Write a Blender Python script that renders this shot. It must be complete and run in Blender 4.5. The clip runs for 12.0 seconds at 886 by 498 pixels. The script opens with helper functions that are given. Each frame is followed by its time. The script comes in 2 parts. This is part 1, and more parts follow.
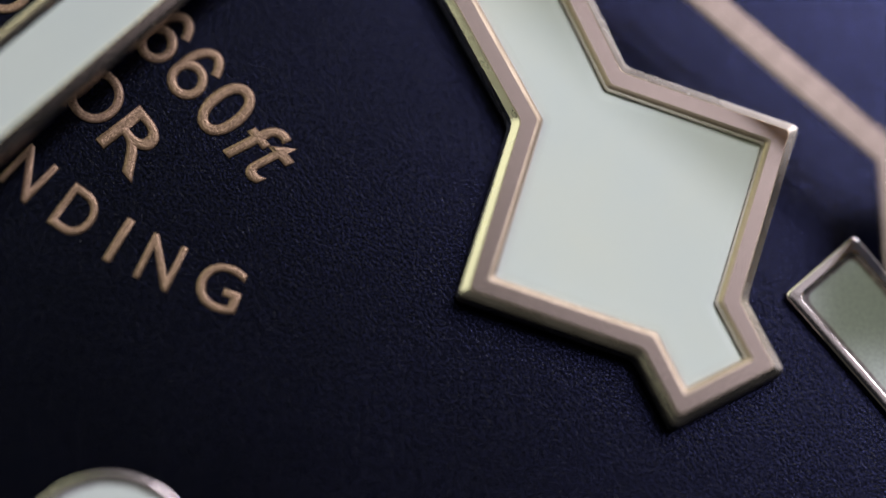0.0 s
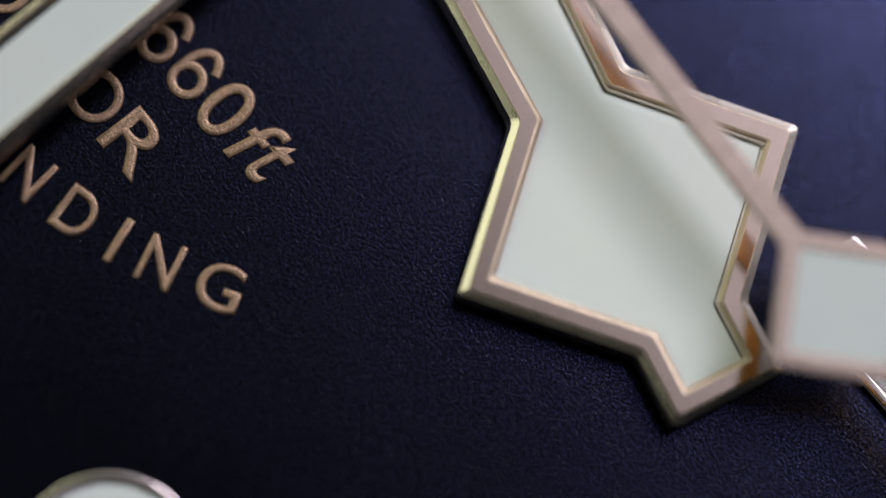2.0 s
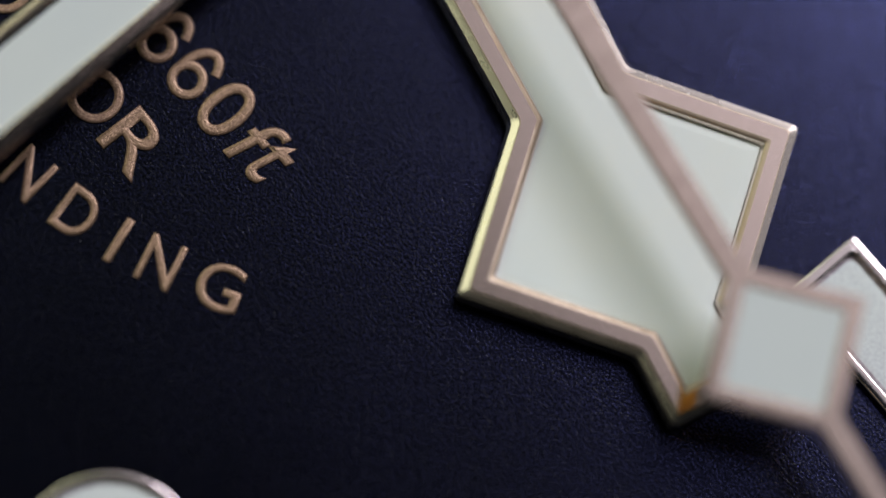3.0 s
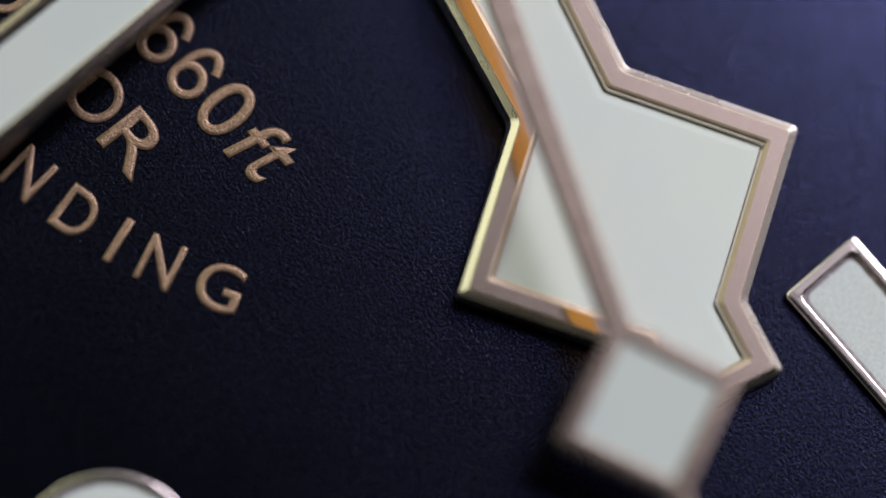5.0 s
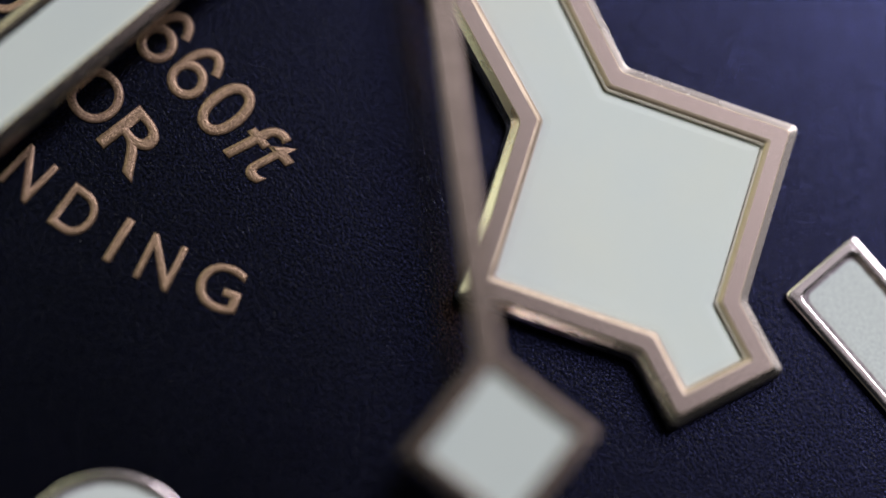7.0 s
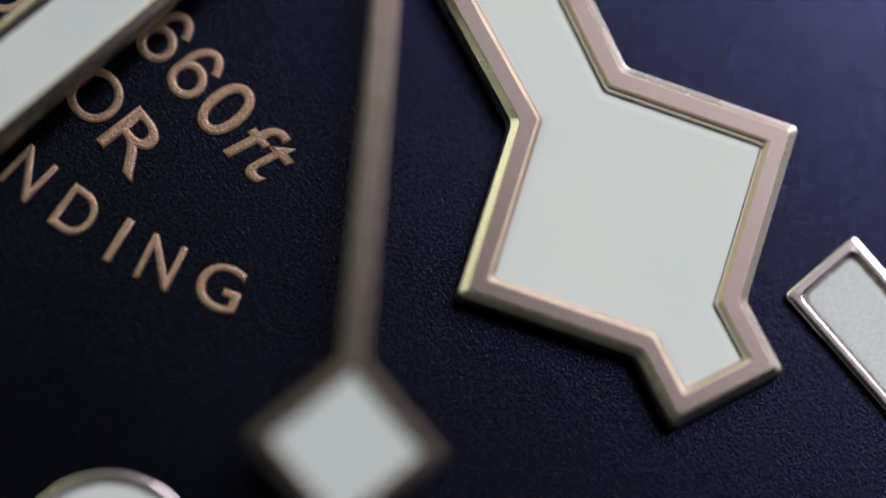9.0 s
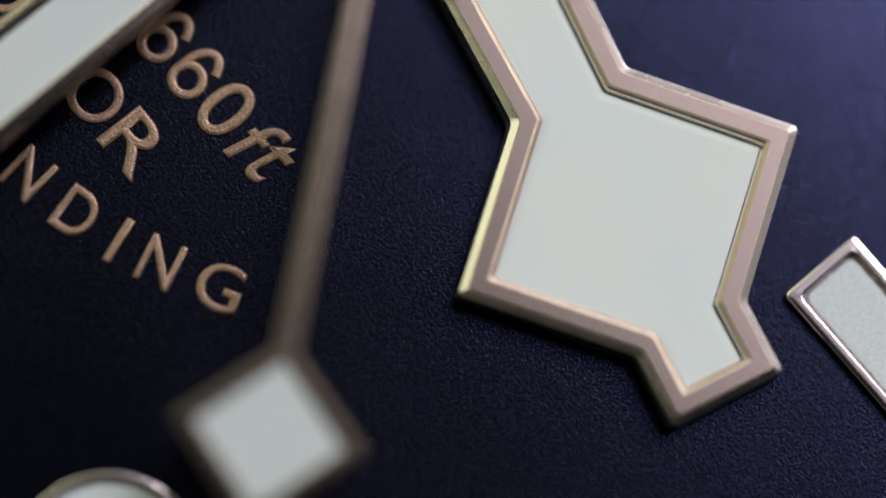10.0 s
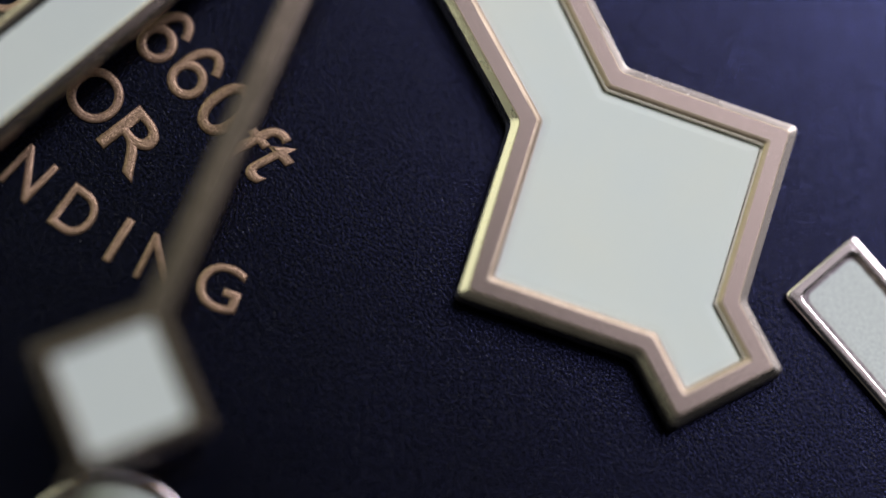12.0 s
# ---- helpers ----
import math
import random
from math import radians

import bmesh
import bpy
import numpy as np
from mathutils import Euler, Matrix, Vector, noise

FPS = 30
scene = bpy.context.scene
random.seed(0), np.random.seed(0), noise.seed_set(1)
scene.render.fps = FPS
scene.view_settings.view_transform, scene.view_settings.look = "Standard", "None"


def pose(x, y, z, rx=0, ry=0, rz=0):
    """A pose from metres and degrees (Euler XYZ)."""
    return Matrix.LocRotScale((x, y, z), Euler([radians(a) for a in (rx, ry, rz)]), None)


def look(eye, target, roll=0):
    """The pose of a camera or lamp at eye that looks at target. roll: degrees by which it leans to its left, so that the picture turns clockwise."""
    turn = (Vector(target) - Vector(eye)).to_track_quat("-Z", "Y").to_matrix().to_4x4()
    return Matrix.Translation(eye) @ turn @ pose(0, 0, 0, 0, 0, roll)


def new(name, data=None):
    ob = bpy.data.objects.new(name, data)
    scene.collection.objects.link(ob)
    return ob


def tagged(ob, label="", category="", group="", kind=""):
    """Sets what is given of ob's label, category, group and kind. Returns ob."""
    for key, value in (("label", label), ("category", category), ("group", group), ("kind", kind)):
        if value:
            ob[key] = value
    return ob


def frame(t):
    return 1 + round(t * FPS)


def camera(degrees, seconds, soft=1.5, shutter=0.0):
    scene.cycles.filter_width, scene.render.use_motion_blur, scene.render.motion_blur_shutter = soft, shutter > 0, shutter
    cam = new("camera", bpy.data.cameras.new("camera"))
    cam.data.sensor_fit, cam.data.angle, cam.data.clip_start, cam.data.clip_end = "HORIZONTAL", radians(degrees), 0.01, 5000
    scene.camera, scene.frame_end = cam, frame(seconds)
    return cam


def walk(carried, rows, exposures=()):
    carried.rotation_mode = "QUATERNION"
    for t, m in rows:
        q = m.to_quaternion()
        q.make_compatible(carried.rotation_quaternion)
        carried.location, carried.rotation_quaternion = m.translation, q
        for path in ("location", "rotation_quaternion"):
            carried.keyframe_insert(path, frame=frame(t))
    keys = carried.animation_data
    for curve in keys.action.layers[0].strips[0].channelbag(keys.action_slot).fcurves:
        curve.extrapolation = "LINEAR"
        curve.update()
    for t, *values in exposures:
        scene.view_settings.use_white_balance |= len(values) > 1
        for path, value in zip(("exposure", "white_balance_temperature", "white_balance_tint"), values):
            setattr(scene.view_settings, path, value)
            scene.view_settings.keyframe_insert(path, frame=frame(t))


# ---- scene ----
MM = 0.001

# ---- camera: a still macro shot over the dial ----
cam = camera(15.353, 12.0, soft=1.5)
cam.data.dof.use_dof = True
cam.data.dof.focus_distance = 47.42 * MM
cam.data.dof.aperture_fstop = 17.5
CAMERA_POSE = pose(9.842 * MM, -12.673 * MM, 46.515 * MM, 10.633, -4.745, 49.361)
walk(cam, [(0.0, CAMERA_POSE), (12.0, CAMERA_POSE)])

# ---- light: a dim studio with soft boxes ----
world = bpy.data.worlds.new("studio")
world.use_nodes = True
scene.world = world
world.node_tree.nodes["Background"].inputs["Color"].default_value = (0.8, 0.9, 1.0, 1)
world.node_tree.nodes["Background"].inputs["Strength"].default_value = 0.012


def softbox(name, at, target, size, watts, colour):
    data = bpy.data.lights.new(name, "AREA")
    data.shape, data.size, data.size_y = "RECTANGLE", size[0] * MM, size[1] * MM
    data.energy, data.color = watts, colour
    lamp = new(name, data)
    lamp.matrix_world = look([v * MM for v in at], [v * MM for v in target])
    return lamp


# a wide low soft box beyond twelve o'clock with a brighter core above it, a pale panel overhead, dim warm light from
# the ceiling and low at nine o'clock; a faint fill added at six o'clock lifts the pointers' sides
softbox("key_softbox", (-23, 264, 141), (6, -4, 0), (720, 300), 0.21, (0.985, 0.98, 1.08))
softbox("key_core", (-17, 149, 196), (6, -4, 0), (110, 114), 0.395, (0.985, 0.98, 1.08))
overhead = softbox("overhead_softbox", (0, 0, 0), (0, 0, -1), (170, 90), 0.0203, (0.95, 0.92, 1.0))
overhead.matrix_world = pose(-26.8 * MM, 90.1 * MM, 200 * MM, 0, 0, -7.1)
bounce = softbox("ceiling_bounce", (0, 0, 0), (0, 0, -1), (120, 124), 0.0038, (0.92, 1.0, 0.74))
bounce.matrix_world = pose(-93.3 * MM, 14.1 * MM, 204 * MM, 0, 0, 49.4)
# added dim panel that stands in for the overhead box's soft edge
edge = softbox("overhead_rim_fill", (0, 0, 0), (0, 0, -1), (52, 48), 0.0008, (1.0, 0.95, 0.95))
edge.matrix_world = pose(-6.7 * MM, 50.5 * MM, 203 * MM, 0, 0, 49.4)
softbox("side_softbox", (-120, -30, 90), (6, -4, 0), (160, 180), 0.115, (0.90, 1.0, 0.68))
softbox("front_fill", (62, -155, 120), (6, -4, 0), (260, 130), 0.0045, (0.98, 0.95, 0.68))

scene.view_settings.exposure = 0.0


# ---- materials ----
def material(name, colour, rough, metal=0.0, specular=0.5):
    mat = bpy.data.materials.new(name)
    mat.use_nodes = True
    shader = mat.node_tree.nodes["Principled BSDF"]
    shader.inputs["Base Color"].default_value = (*colour, 1)
    shader.inputs["Roughness"].default_value = rough
    shader.inputs["Metallic"].default_value = metal
    shader.inputs["Specular IOR Level"].default_value = specular
    return mat, mat.node_tree, shader


def node(tree, kind, **values):
    made = tree.nodes.new(kind)
    for key, value in values.items():
        made.inputs[key].default_value = value
    return made


def noise_of(tree, scale, detail=3.0, stretch=(1, 1, 1)):
    """Noise in object space; scale in features per millimetre."""
    place = tree.nodes.new("ShaderNodeTexCoord")
    mapping = node(tree, "ShaderNodeMapping", Scale=[s * 1000 for s in stretch])
    tree.links.new(place.outputs["Object"], mapping.inputs["Vector"])
    made = node(tree, "ShaderNodeTexNoise", Scale=scale, Detail=detail)
    tree.links.new(mapping.outputs["Vector"], made.inputs["Vector"])
    return made


def vary(tree, shader, socket, factor, low, high, lo=0.3, hi=0.7):
    ramp = tree.nodes.new("ShaderNodeValToRGB")
    ramp.color_ramp.elements[0].position, ramp.color_ramp.elements[1].position = lo, hi
    ramp.color_ramp.elements[0].color, ramp.color_ramp.elements[1].color = (*low, 1), (*high, 1)
    tree.links.new(factor, ramp.inputs["Fac"])
    tree.links.new(ramp.outputs["Color"], shader.inputs[socket])


def bump(tree, shader, height, strength, depth):
    made = node(tree, "ShaderNodeBump", Strength=strength, Distance=depth * MM)
    tree.links.new(height, made.inputs["Height"])
    tree.links.new(made.outputs["Normal"], shader.inputs["Normal"])
    return made


def dial_material():
    """Grained lacquer: a dark blue metallic ground with gentle relief under a thin clear coat with hard sharp grains."""
    mat, tree, shader = material("grained_blue_black_dial", (0.045, 0.046, 0.105), 0.13, 1.0)
    fine = noise_of(tree, 26.0, 1.5)
    pits = noise_of(tree, 25.0, 2.0)
    coarse = noise_of(tree, 0.5, 3.0)
    vary(tree, shader, "Base Color", pits.outputs["Fac"], (0.0085, 0.0090, 0.0205), (0.060, 0.066, 0.176), 0.41, 0.72)
    vary(tree, shader, "Roughness", coarse.outputs["Fac"], (0.12, 0.12, 0.12), (0.15, 0.15, 0.15))
    bump(tree, shader, fine.outputs["Fac"], 1.0, 0.0036)
    grains = noise_of(tree, 19.0, 1.5)
    sharp = node(tree, "ShaderNodeBump", Strength=1.0, Distance=0.013 * MM)
    tree.links.new(grains.outputs["Fac"], sharp.inputs["Height"])
    tree.links.new(sharp.outputs["Normal"], shader.inputs["Coat Normal"])
    shader.inputs["Coat Weight"].default_value = 0.085
    shader.inputs["Coat Roughness"].default_value = 0.22
    return mat


def metal_material(name, colour, rough, stretch=(1, 40, 1), grain=0.0006, wear=0.25, tint=0.0):
    mat, tree, shader = material(name, colour, rough, 1.0)
    brushed = noise_of(tree, 1.2, 3.0, stretch)
    vary(tree, shader, "Roughness", brushed.outputs["Fac"], (rough * (1 - wear),) * 3, (rough * (1 + wear),) * 3)
    if tint:
        vary(tree, shader, "Base Color", brushed.outputs["Fac"], tuple(v * (1 - tint) for v in colour), colour)
    bump(tree, shader, brushed.outputs["Fac"], 0.5, grain)
    return mat


def lume_material(name, warm, cool, grain, speck=0.45):
    """Pressed luminous paste: slow clouds between a warm and a cool white, and a fine powdery relief."""
    mat, tree, shader = material(name, warm, 0.55, 0.0, 0.3)
    cloud = noise_of(tree, speck, 5.0)
    vary(tree, shader, "Base Color", cloud.outputs["Fac"], cool, warm)
    fine = noise_of(tree, 34.0, 3.0)
    bump(tree, shader, fine.outputs["Fac"], 0.5, grain)
    return mat


def ink_material():
    mat, tree, shader = material("gold_print", (0.5, 0.33, 0.2), 0.40, 0.6)
    fine = noise_of(tree, 34.0, 3.0)
    vary(tree, shader, "Base Color", fine.outputs["Fac"], (0.165, 0.100, 0.067), (0.40, 0.252, 0.168))
    bump(tree, shader, fine.outputs["Fac"], 0.8, 0.009)
    return mat


DIAL = dial_material()
BRONZE = metal_material("rose_bronze", (0.88, 0.70, 0.635), 0.12, (25, 25, 1), 0.00003, 0.06)
BRUSHED = metal_material("cross_brushed_bronze", (0.92, 0.725, 0.64), 0.11, (9, 0.4, 1), 0.0012, 0.15, 0.16)
SATIN = metal_material("satin_bronze_sides", (0.80, 0.69, 0.61), 0.27, (1, 1, 6), 0.001)
# darker, rougher bronze: highlights on roundings and thin sides are toned down in the colour
DULLED = metal_material("dulled_bronze_edges", (0.47, 0.368, 0.28), 0.52)
BRASS = metal_material("raw_brass", (0.85, 0.46, 0.09), 0.35)
STEEL = metal_material("polished_rose_steel", (0.88, 0.765, 0.755), 0.10, (1, 1, 1), 0.0002)
LUME = lume_material("pale_luminous_fill", (0.755, 0.772, 0.738), (0.705, 0.75, 0.765), 0.0012)
# darkened copy of the fill; weaker light on two pointers is put into the colour
LUME_DIMMED = lume_material("dimmed_luminous_fill", (0.595, 0.62, 0.622), (0.56, 0.595, 0.615), 0.0012)
LUME_GRAINY = lume_material("grainy_luminous_fill", (0.72, 0.75, 0.755), (0.585, 0.605, 0.63), 0.007, 19.0)
# darker plum tone for the outer band of the markers' filling
PLUM_LUME = lume_material("plum_luminous_edge", (0.56, 0.50, 0.535), (0.22, 0.165, 0.20), 0.007, 9.0)
INK = ink_material()
TABLE, _, _ = material("dark_table", (0.01, 0.01, 0.012), 0.8)


# ---- mesh helpers ----
def part(name, bm, mats, parent=None, label=""):
    bmesh.ops.recalc_face_normals(bm, faces=bm.faces)
    for edge in bm.edges:
        narrow = all(f.calc_area() < 0.036 * MM * max(e.calc_length() for e in f.edges) for f in edge.link_faces)
        level = sum(abs(f.normal.z) > 0.999 for f in edge.link_faces) == 1
        edge.smooth = len(edge.link_faces) == 2 and not level and edge.calc_face_angle(0) < radians(13 if narrow else 7.6)
    for face in bm.faces:
        face.smooth = any(edge.smooth for edge in face.edges)
    data = bpy.data.meshes.new(name)
    bm.to_mesh(data)
    bm.free()
    for mat in mats if isinstance(mats, (list, tuple)) else [mats]:
        data.materials.append(mat)
    made = new(name, data)
    made.parent = parent
    if label:
        made["label"] = label
    return made


def inset(outline, d):
    """The outline (counterclockwise) moved inwards by d, with mitred corners."""
    n, out = len(outline), []
    for i in range(n):
        a, b, c = (Vector(outline[(i + k) % n]) for k in (-1, 0, 1))
        u, v = (b - a).normalized(), (c - b).normalized()
        nu, nv = Vector((-u.y, u.x)), Vector((-v.y, v.x))
        m = nu + nv
        out.append(b + m * (d / max(0.2, m.dot(nu))))
    return out


def rounded(outline, r, steps=7):
    """The outline with each corner replaced by a small arc."""
    n, out = len(outline), []
    for i in range(n):
        a, b, c = (Vector(outline[(i + k) % n]) for k in (-1, 0, 1))
        p, q = b + (a - b).normalized() * r, b + (c - b).normalized() * r
        for s in range(steps + 1):
            f = s / steps
            out.append(p * (1 - f) ** 2 + b * 2 * f * (1 - f) + q * f * f)
    return out


def circle(r, steps=72, centre=(0, 0)):
    return [Vector((centre[0] + r * math.cos(2 * math.pi * k / steps), centre[1] + r * math.sin(2 * math.pi * k / steps)))
            for k in range(steps)]


def loft(outline, profile, closed=True, corner=0.0, under=0, side=0, soft=0):
    """A solid from an outline in mm and a profile of (inset, height[, corner radius]): a ring if closed, else a capped slab.
    Faces that look straight down take the material number under, the two lowest outer bands the material number side,
    the rounded bands of a rim the material number soft."""
    bm, loops = bmesh.new(), []
    for row in profile:
        line = inset(outline, row[0])
        r = row[2] if len(row) > 2 else corner
        if r:
            line = rounded(line, r)
        loops.append([bm.verts.new((p.x * MM, p.y * MM, row[1] * MM)) for p in line])
    pairs = list(zip(loops, loops[1:])) + ([(loops[-1], loops[0])] if closed else [])
    n = len(loops[0])
    for k, (a, b) in enumerate(pairs):
        for i in range(n):
            face = bm.faces.new((a[i], a[(i + 1) % n], b[(i + 1) % n], b[i]))
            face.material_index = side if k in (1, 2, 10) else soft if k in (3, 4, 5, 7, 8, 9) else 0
    if not closed:
        bm.faces.new(loops[0])
        bm.faces.new(loops[-1])
    bmesh.ops.recalc_face_normals(bm, faces=bm.faces)
    if under:
        for f in bm.faces:
            if f.normal.z < -0.9:
                f.material_index = under
    return bm


def rim(wide, low, high, slope, drop, inner=0.10, edge=0.06):
    """The profile of a pointer's rim: an upright foot, a satin slope, a rounded shoulder, a flat top, a rounded inner edge and a
    steep inner wall. Insets are counted from the edge of the flat top; edge and inner are the radii of the roundings."""
    turns = [radians(a) for a in (36, 24, 12, 0)]
    rows = [(wide, low, 0.02), (-slope * 1.25, low, 0.10), (-slope, high - drop, 0.10)]
    rows += [(-edge * math.sin(a), high - edge * (1 - math.cos(a)), 0.08) for a in turns]
    start = wide - inner * math.sin(turns[0])
    rows += [(start + inner * math.sin(a), high - inner * (1 - math.cos(a)), 0.05) for a in reversed(turns)]
    rows.append((wide + inner * 0.2, high - inner * 0.9, 0.05))
    return rows


def empty(name, label, category, group="", kind=""):
    made = new(name)
    made.empty_display_size = 2 * MM
    return tagged(made, label, category, group, kind)


# ---- table and dial ----
tagged(part("table", loft([(-120, -120), (120, -120), (120, 120), (-120, 120)], [(0, -4.4), (0, -0.4)], closed=False), TABLE),
       "dark matt table top under the watch dial", "table", kind="structure")

dial = part("watch_dial", loft(circle(15.4, 128), [(0, -0.398), (0, -0.03), (0.03, 0.0)], closed=False), DIAL)
tagged(dial, "black grained watch dial with gold printed text", "watch dial")
# the post in the middle that carries the three pointers
part("centre_post", loft(circle(0.34, 32), [(0, -0.2), (0, 2.00), (0.06, 2.06)], closed=False), STEEL, dial, "steel centre post")


def letter(char, at, high, wide, turn=0.0, lean=0.0, bold=-0.026):
    """One printed letter, its box centred at `at` (mm), of that height and width."""
    data = bpy.data.curves.new("letter", "FONT")
    data.body, data.size, data.offset = char, 1.0, bold
    data.extrude, data.bevel_depth, data.bevel_resolution, data.resolution_u = 0.0, 0.042, 3, 6
    made = new("print", data)
    mesh = bpy.data.meshes.new_from_object(made.evaluated_get(bpy.context.evaluated_depsgraph_get()))
    bpy.data.objects.remove(made)
    co = np.array([v.co for v in mesh.vertices])
    low, high_end = co.min(0), co.max(0)
    mid, span = (low + high_end) / 2, high_end - low
    c, s = math.cos(radians(turn)), math.sin(radians(turn))
    for v in mesh.vertices:
        y = (v.co.y - mid[1]) / span[1] * high
        x = (v.co.x - mid[0]) / span[0] * wide + lean * y
        z = (v.co.z - low[2]) / span[2] * 0.05 - 0.004
        v.co = ((at[0] + c * x - s * y) * MM, (at[1] + s * x + c * y) * MM, z * MM)
    mesh.materials.clear()
    mesh.materials.append(INK)
    made = new("letter", mesh)
    made.parent = dial
    made["label"] = "raised gold printed character " + char
    return made


def six(at, r, high, stroke):
    """A printed six: a ring with a curled tail, swept with a flat rounded section."""
    bm = bmesh.new()
    ring = [(at[0] + (r - stroke / 2) * math.cos(a), at[1] - high / 2 + r + (r - stroke / 2) * math.sin(a)) for a in np.linspace(0, 2 * math.pi, 41)[:-1]]
    a_x, a_y = r - stroke / 2 + 0.01, high / 2 - stroke / 2
    tail = [(at[0] + 0.01 + a_x * math.cos(a), at[1] + a_y * math.sin(a)) for a in np.linspace(radians(200), radians(28), 22)]
    for line, closed in ((ring, True), (tail, False)):
        loops = []
        for i, q in enumerate(line):
            before, after = line[i - 1] if closed or i else q, line[(i + 1) % len(line)] if closed or i + 1 < len(line) else q
            d = (Vector(after) - Vector(before)).normalized()
            side = Vector((-d.y, d.x))
            top = 0.042 if closed else 0.0395
            section = ((-0.5, -0.002), (-0.47, top - 0.022), (-0.36, top - 0.007), (-0.16, top), (0.16, top), (0.36, top - 0.007), (0.47, top - 0.022), (0.5, -0.002))
            loops.append([bm.verts.new(((q[0] + side.x * e * stroke) * MM, (q[1] + side.y * e * stroke) * MM, z * MM)) for e, z in section])
        for i in range(len(loops) if closed else len(loops) - 1):
            u, v = loops[i], loops[(i + 1) % len(loops)]
            for n in range(8):
                bm.faces.new((u[n], u[(n + 1) % 8], v[(n + 1) % 8], v[n]))
        if not closed:
            bm.faces.new(loops[0])
            bm.faces.new(loops[-1])
    part("letter", bm, INK, dial, "raised gold printed character 6")


# depth rating, straight line
six((0.745, -5.100), 0.30, 0.92, 0.15)
six((1.438, -5.111), 0.30, 0.92, 0.15)
for char, x, y, wide, high, lean in (("0", 2.134, -5.121, 0.63, 0.94, 0.0), ("f", 2.784, -5.113, 0.42, 0.90, 0.2), ("t", 3.135, -5.118, 0.40, 0.84, 0.2)):
    letter(char, (x, y), high, wide, -0.9, lean)
# second line
for char, x, y, wide in (("O", -1.295, -6.411, 0.80), ("T", -0.257, -6.428, 0.62), ("O", 0.773, -6.444, 0.83), ("R", 1.70, -6.455, 0.84)):
    letter(char, (x, y), 0.82, wide, -0.9)
# third line, on an arc about the dial's middle
for char, angle, wide in (("N", 7.58, 0.55), ("D", 14.08, 0.56), ("I", 19.22, 0.13), ("N", 24.10, 0.55), ("G", 30.68, 0.67)):
    r = 7.988
    letter(char, (r * math.sin(radians(angle)), -r * math.cos(radians(angle))), 0.72, wide, angle)


# ---- applied hour markers ----
def marker(name, outline, at, turn, label, corner, inner, wide=0.182):
    """A polished frame, rounded outside and in, round a sunken luminous filling with a falling edge."""
    thing = empty(name, label, "hour marker", "hour markers on the dial")
    turns = [radians(a) for a in (62, 50, 38, 26, 14, 5)]
    r = 0.27 * wide
    rows = [(wide + 0.003, -0.002, inner), (0.0, -0.002, corner), (0.0, 0.155, corner)]
    rows += [(r * (math.sin(turns[0]) - math.sin(a)), 0.180 - r * (1 - math.cos(a)), corner) for a in turns]
    rows += [(wide - r * (0.95 - math.sin(a)), 0.186 - r * (1 - math.cos(a)), inner) for a in reversed(turns)]
    rows.append((wide, 0.090, inner))
    part("frame", loft(outline, rows), STEEL, thing, "polished rose metal frame")
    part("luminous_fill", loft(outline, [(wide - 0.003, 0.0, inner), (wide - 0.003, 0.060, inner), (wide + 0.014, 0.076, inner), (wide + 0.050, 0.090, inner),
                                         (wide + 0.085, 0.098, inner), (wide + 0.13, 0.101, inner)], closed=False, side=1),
         [LUME_GRAINY, PLUM_LUME], thing, "grainy pale green luminous filling")
    thing.matrix_world = pose(at[0] * MM, at[1] * MM, 0, 0, 0, turn)
    return thing


marker("bar_marker", [(0, -0.69), (3.6, -0.69), (3.6, 0.70), (0, 0.70)], (9.40, 0.0), 0,
       "rectangular applied hour marker, rose metal frame, pale filling", 0.10, 0.14)
round_at = (12.274 * math.cos(radians(-60)), 12.274 * math.sin(radians(-60)))
marker("round_marker", circle(1.33), round_at, 0, "round applied hour marker, rose metal frame, pale filling", 0, 0, 0.125)


# ---- pointers ----
def hub(parent, r, low, high):
    part("hub", loft(circle(r, 48), [(r - 0.33, low), (0, low), (0, high - 0.05), (0.05, high), (r - 0.33, high)]), [BRONZE, BRASS], parent)


HOUR = -13.467
hour = empty("hour_pointer", "snowflake-shaped rose bronze hour pointer with pale luminous filling", "watch pointer", "pointers of the watch")
c, hd, nn, ss, tip = 7.252, 2.62, 0.817, 0.778, 10.194
hour_outline = [(1.0, -0.92), (c - hd + nn - 0.045, -nn), (c, -hd), (c + hd - ss + 0.028, -ss), (tip, -ss),
                (tip, ss), (c + hd - ss + 0.028, ss), (c, hd), (c - hd + nn - 0.045, nn), (1.0, 0.92)]
part("frame", loft(hour_outline, rim(0.285, 0.22, 0.616, 0.118, 0.050, 0.13, 0.030), under=1, side=2, soft=3), [BRONZE, BRASS, SATIN, DULLED], hour, "rose bronze rim with sloped shoulders")
# moved a hair off the wall towards twelve o'clock: the dark gap stands for shade
hour_fill = [(x + 0.006, y - 0.022) for x, y in hour_outline]
part("luminous_fill", loft(hour_fill, [(0.305, 0.23, 0.03), (0.305, 0.475, 0.03), (0.325, 0.496, 0.03), (0.365, 0.508, 0.03), (0.44, 0.515, 0.03)], closed=False), LUME, hour,
     "pale green white luminous filling")
hub(hour, 1.15, 0.22, 0.60)

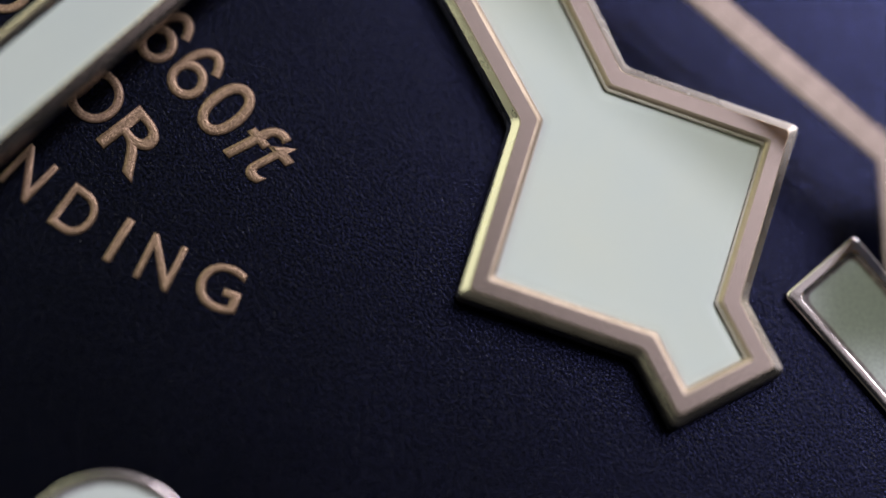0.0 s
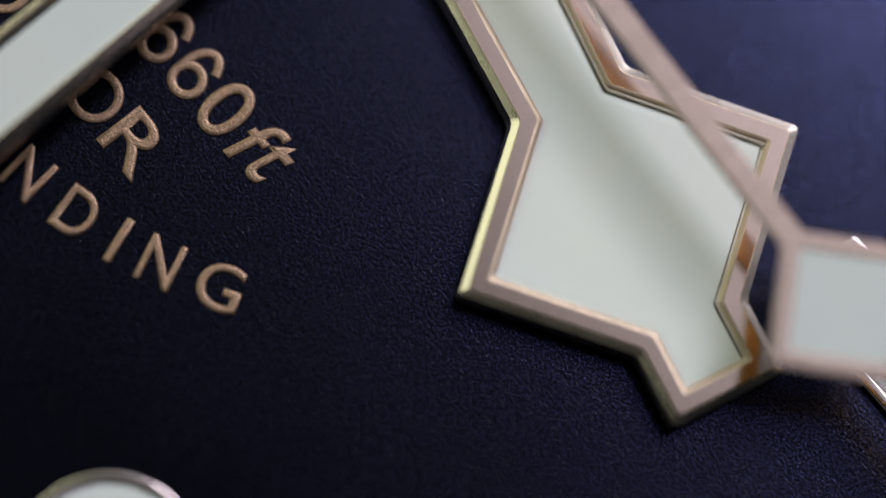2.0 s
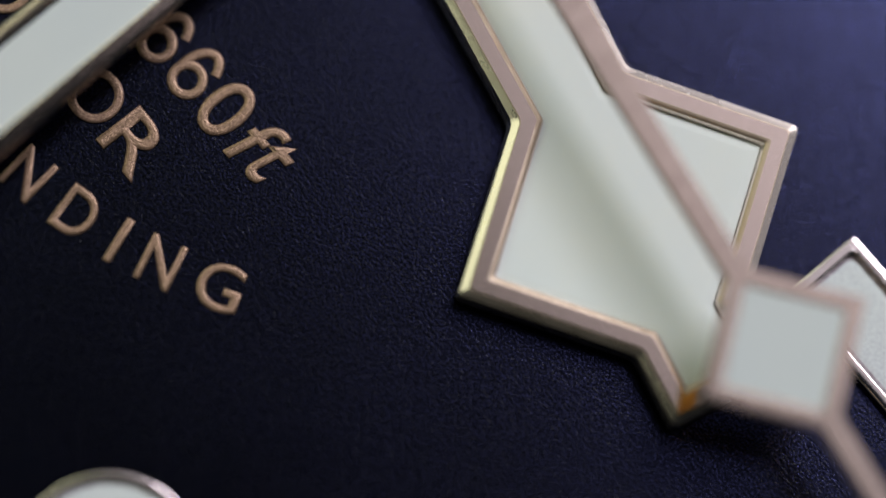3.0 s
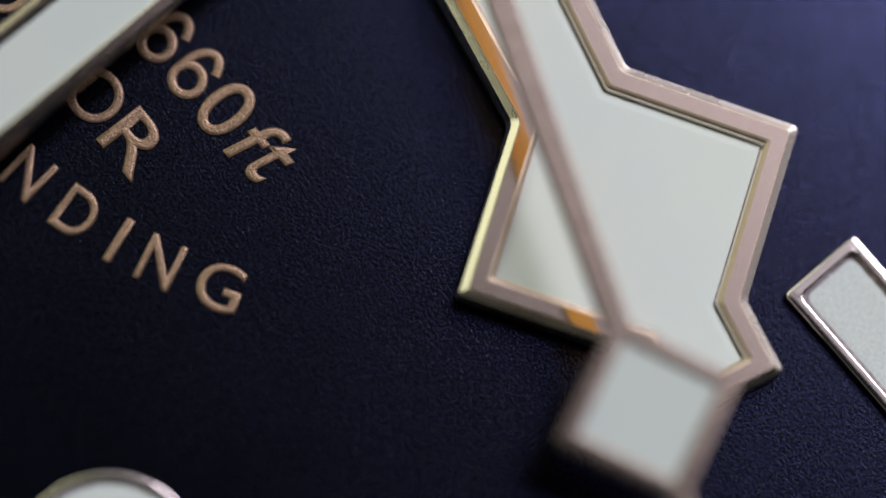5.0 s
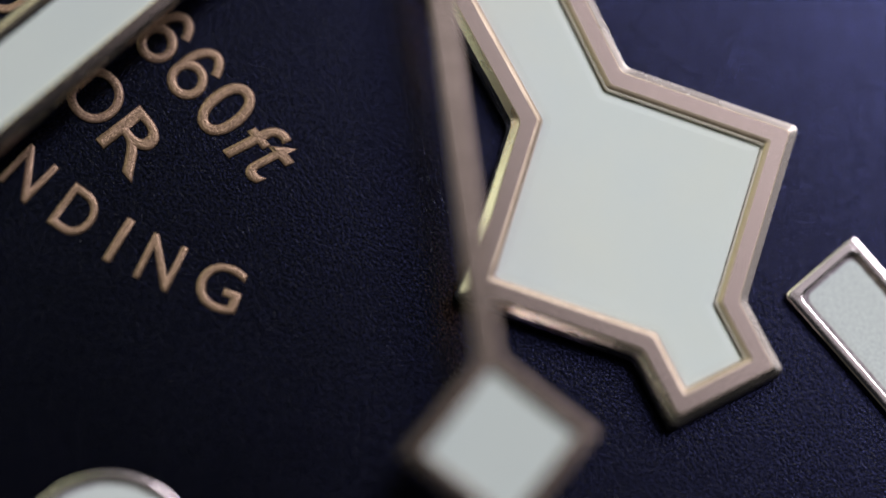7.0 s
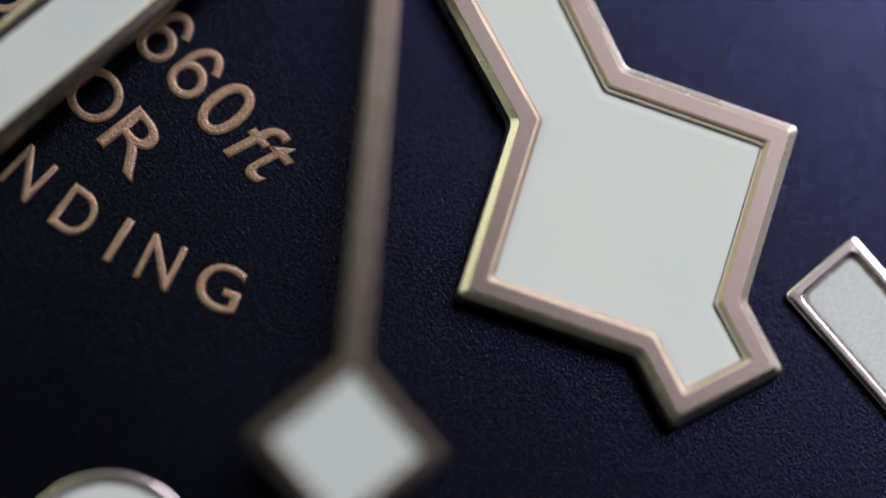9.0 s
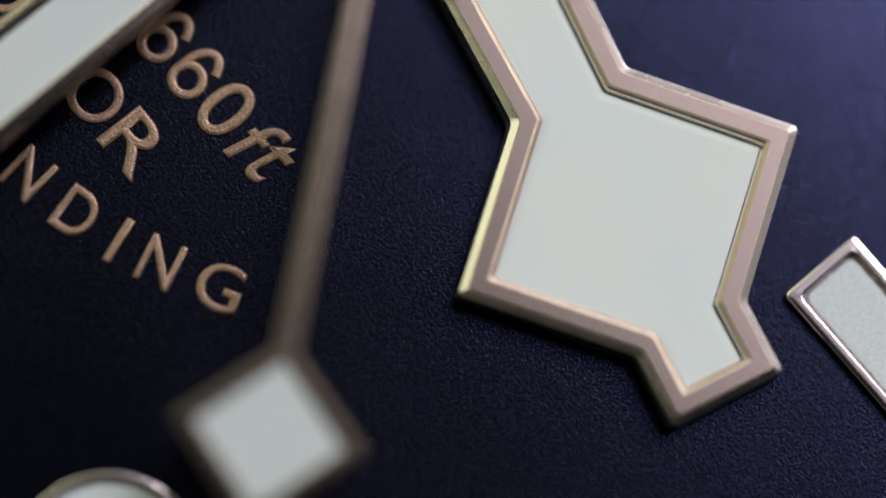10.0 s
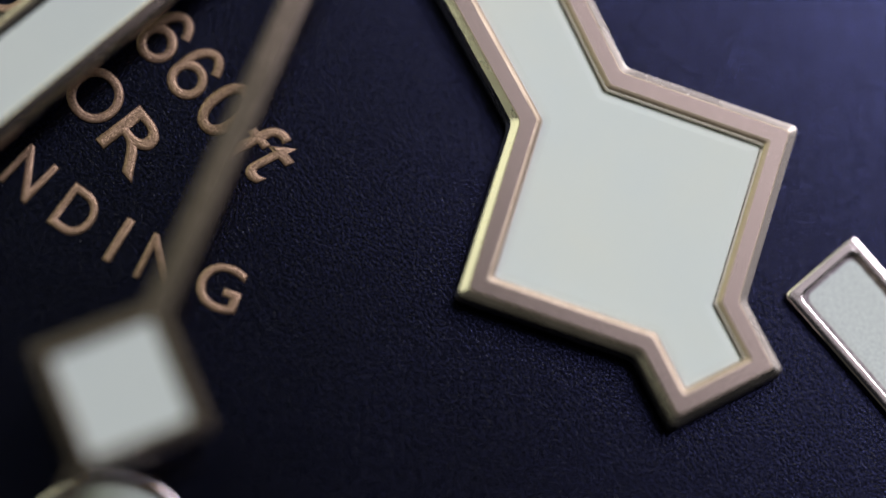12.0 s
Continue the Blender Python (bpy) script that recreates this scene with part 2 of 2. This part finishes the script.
MINUTE = -88.6
minute = empty("minute_pointer", "straight rose bronze minute pointer with pale luminous filling", "watch pointer", "pointers of the watch")
minute_outline = [(1.0, -0.70), (12.05, -0.77), (12.68, -0.10), (12.05, 0.56), (1.0, 0.49)]
part("frame", loft(minute_outline, rim(0.09, 0.80, 0.95, 0.070, 0.055, 0.05, 0.03), under=1, side=2), [BRONZE, BRASS, SATIN], minute, "rose bronze rim")
minute_fill = [(1.2, -0.54), (11.75, -0.60), (12.40, -0.10), (11.75, 0.44), (1.2, 0.375)]
part("luminous_fill", loft(minute_fill, [(0, 0.81, 0.03), (0, 0.895, 0.03), (0.05, 0.905, 0.03)], closed=False), LUME_DIMMED, minute,
     "pale green white luminous filling")
# a wider rail added towards three o'clock, placed and tilted outwards to mirror dark in the camera's view
rail = bmesh.new()
ends = [[rail.verts.new((x * MM, (y + shift) * MM, z * MM)) for y, z in ((0.40, 0.82), (0.40, 0.972), (0.412, 0.980), (0.565, 0.957), (0.575, 0.945), (0.575, 0.82))]
        for x, shift in ((1.2, -0.07), (11.9, 0.0))]
for i in range(6):
    rail.faces.new((ends[0][i], ends[0][(i + 1) % 6], ends[1][(i + 1) % 6], ends[1][i]))
rail.faces.new(ends[0])
rail.faces.new(ends[1])
part("side_rail", rail, BRONZE, minute, "sloped rose bronze side rail")
hub(minute, 1.05, 0.80, 0.95)

SECOND = 8.6
second = empty("seconds_pointer", "thin rose bronze seconds pointer with a square luminous plate", "watch pointer", "pointers of the watch")
sc, sh = 10.117, 1.37
square = [(sc - sh, 0), (sc, -sh), (sc + sh, 0), (sc, sh)]
part("square_frame", loft(square, rim(0.237, 1.73, 1.946, 0.002, 0.02, 0.012, 0.002), under=1, side=2, soft=3), [BRUSHED, BRASS, SATIN, DULLED], second, "rose bronze square rim")
part("luminous_fill", loft(square, [(0.233, 1.74, 0.03), (0.233, 1.915, 0.03), (0.275, 1.925, 0.03)], closed=False), LUME_DIMMED, second,
     "pale luminous square filling")


def bar(name, x0, x1, w0, w1):
    profile = [(0, 1.735), (0, 1.7355), (0, 1.942), (0.0015, 1.944)]
    part(name, loft([(x0, -w0), (x1, -w1), (x1, w1), (x0, w0)], profile, closed=False, under=1, side=2), [BRUSHED, BRASS, DULLED], second)


bar("stem", 0.7, sc - sh + 0.18, 0.185, 0.18)
bar("tail", sc + sh - 0.18, 13.5, 0.165, 0.14)
bar("counterweight", -3.2, -0.7, 0.17, 0.17)
hub(second, 0.80, 1.45, 1.97)


# ---- movement of the pointers ----
def turning(thing, start, rate):
    walk(thing, [(t, pose(0, 0, 0, 0, 0, start - rate * t)) for t in range(13)])


def motions():
    turning(hour, HOUR, 0.5 / 60)
    turning(minute, MINUTE, 0.1)
    turning(second, SECOND, 6.0)


motions()
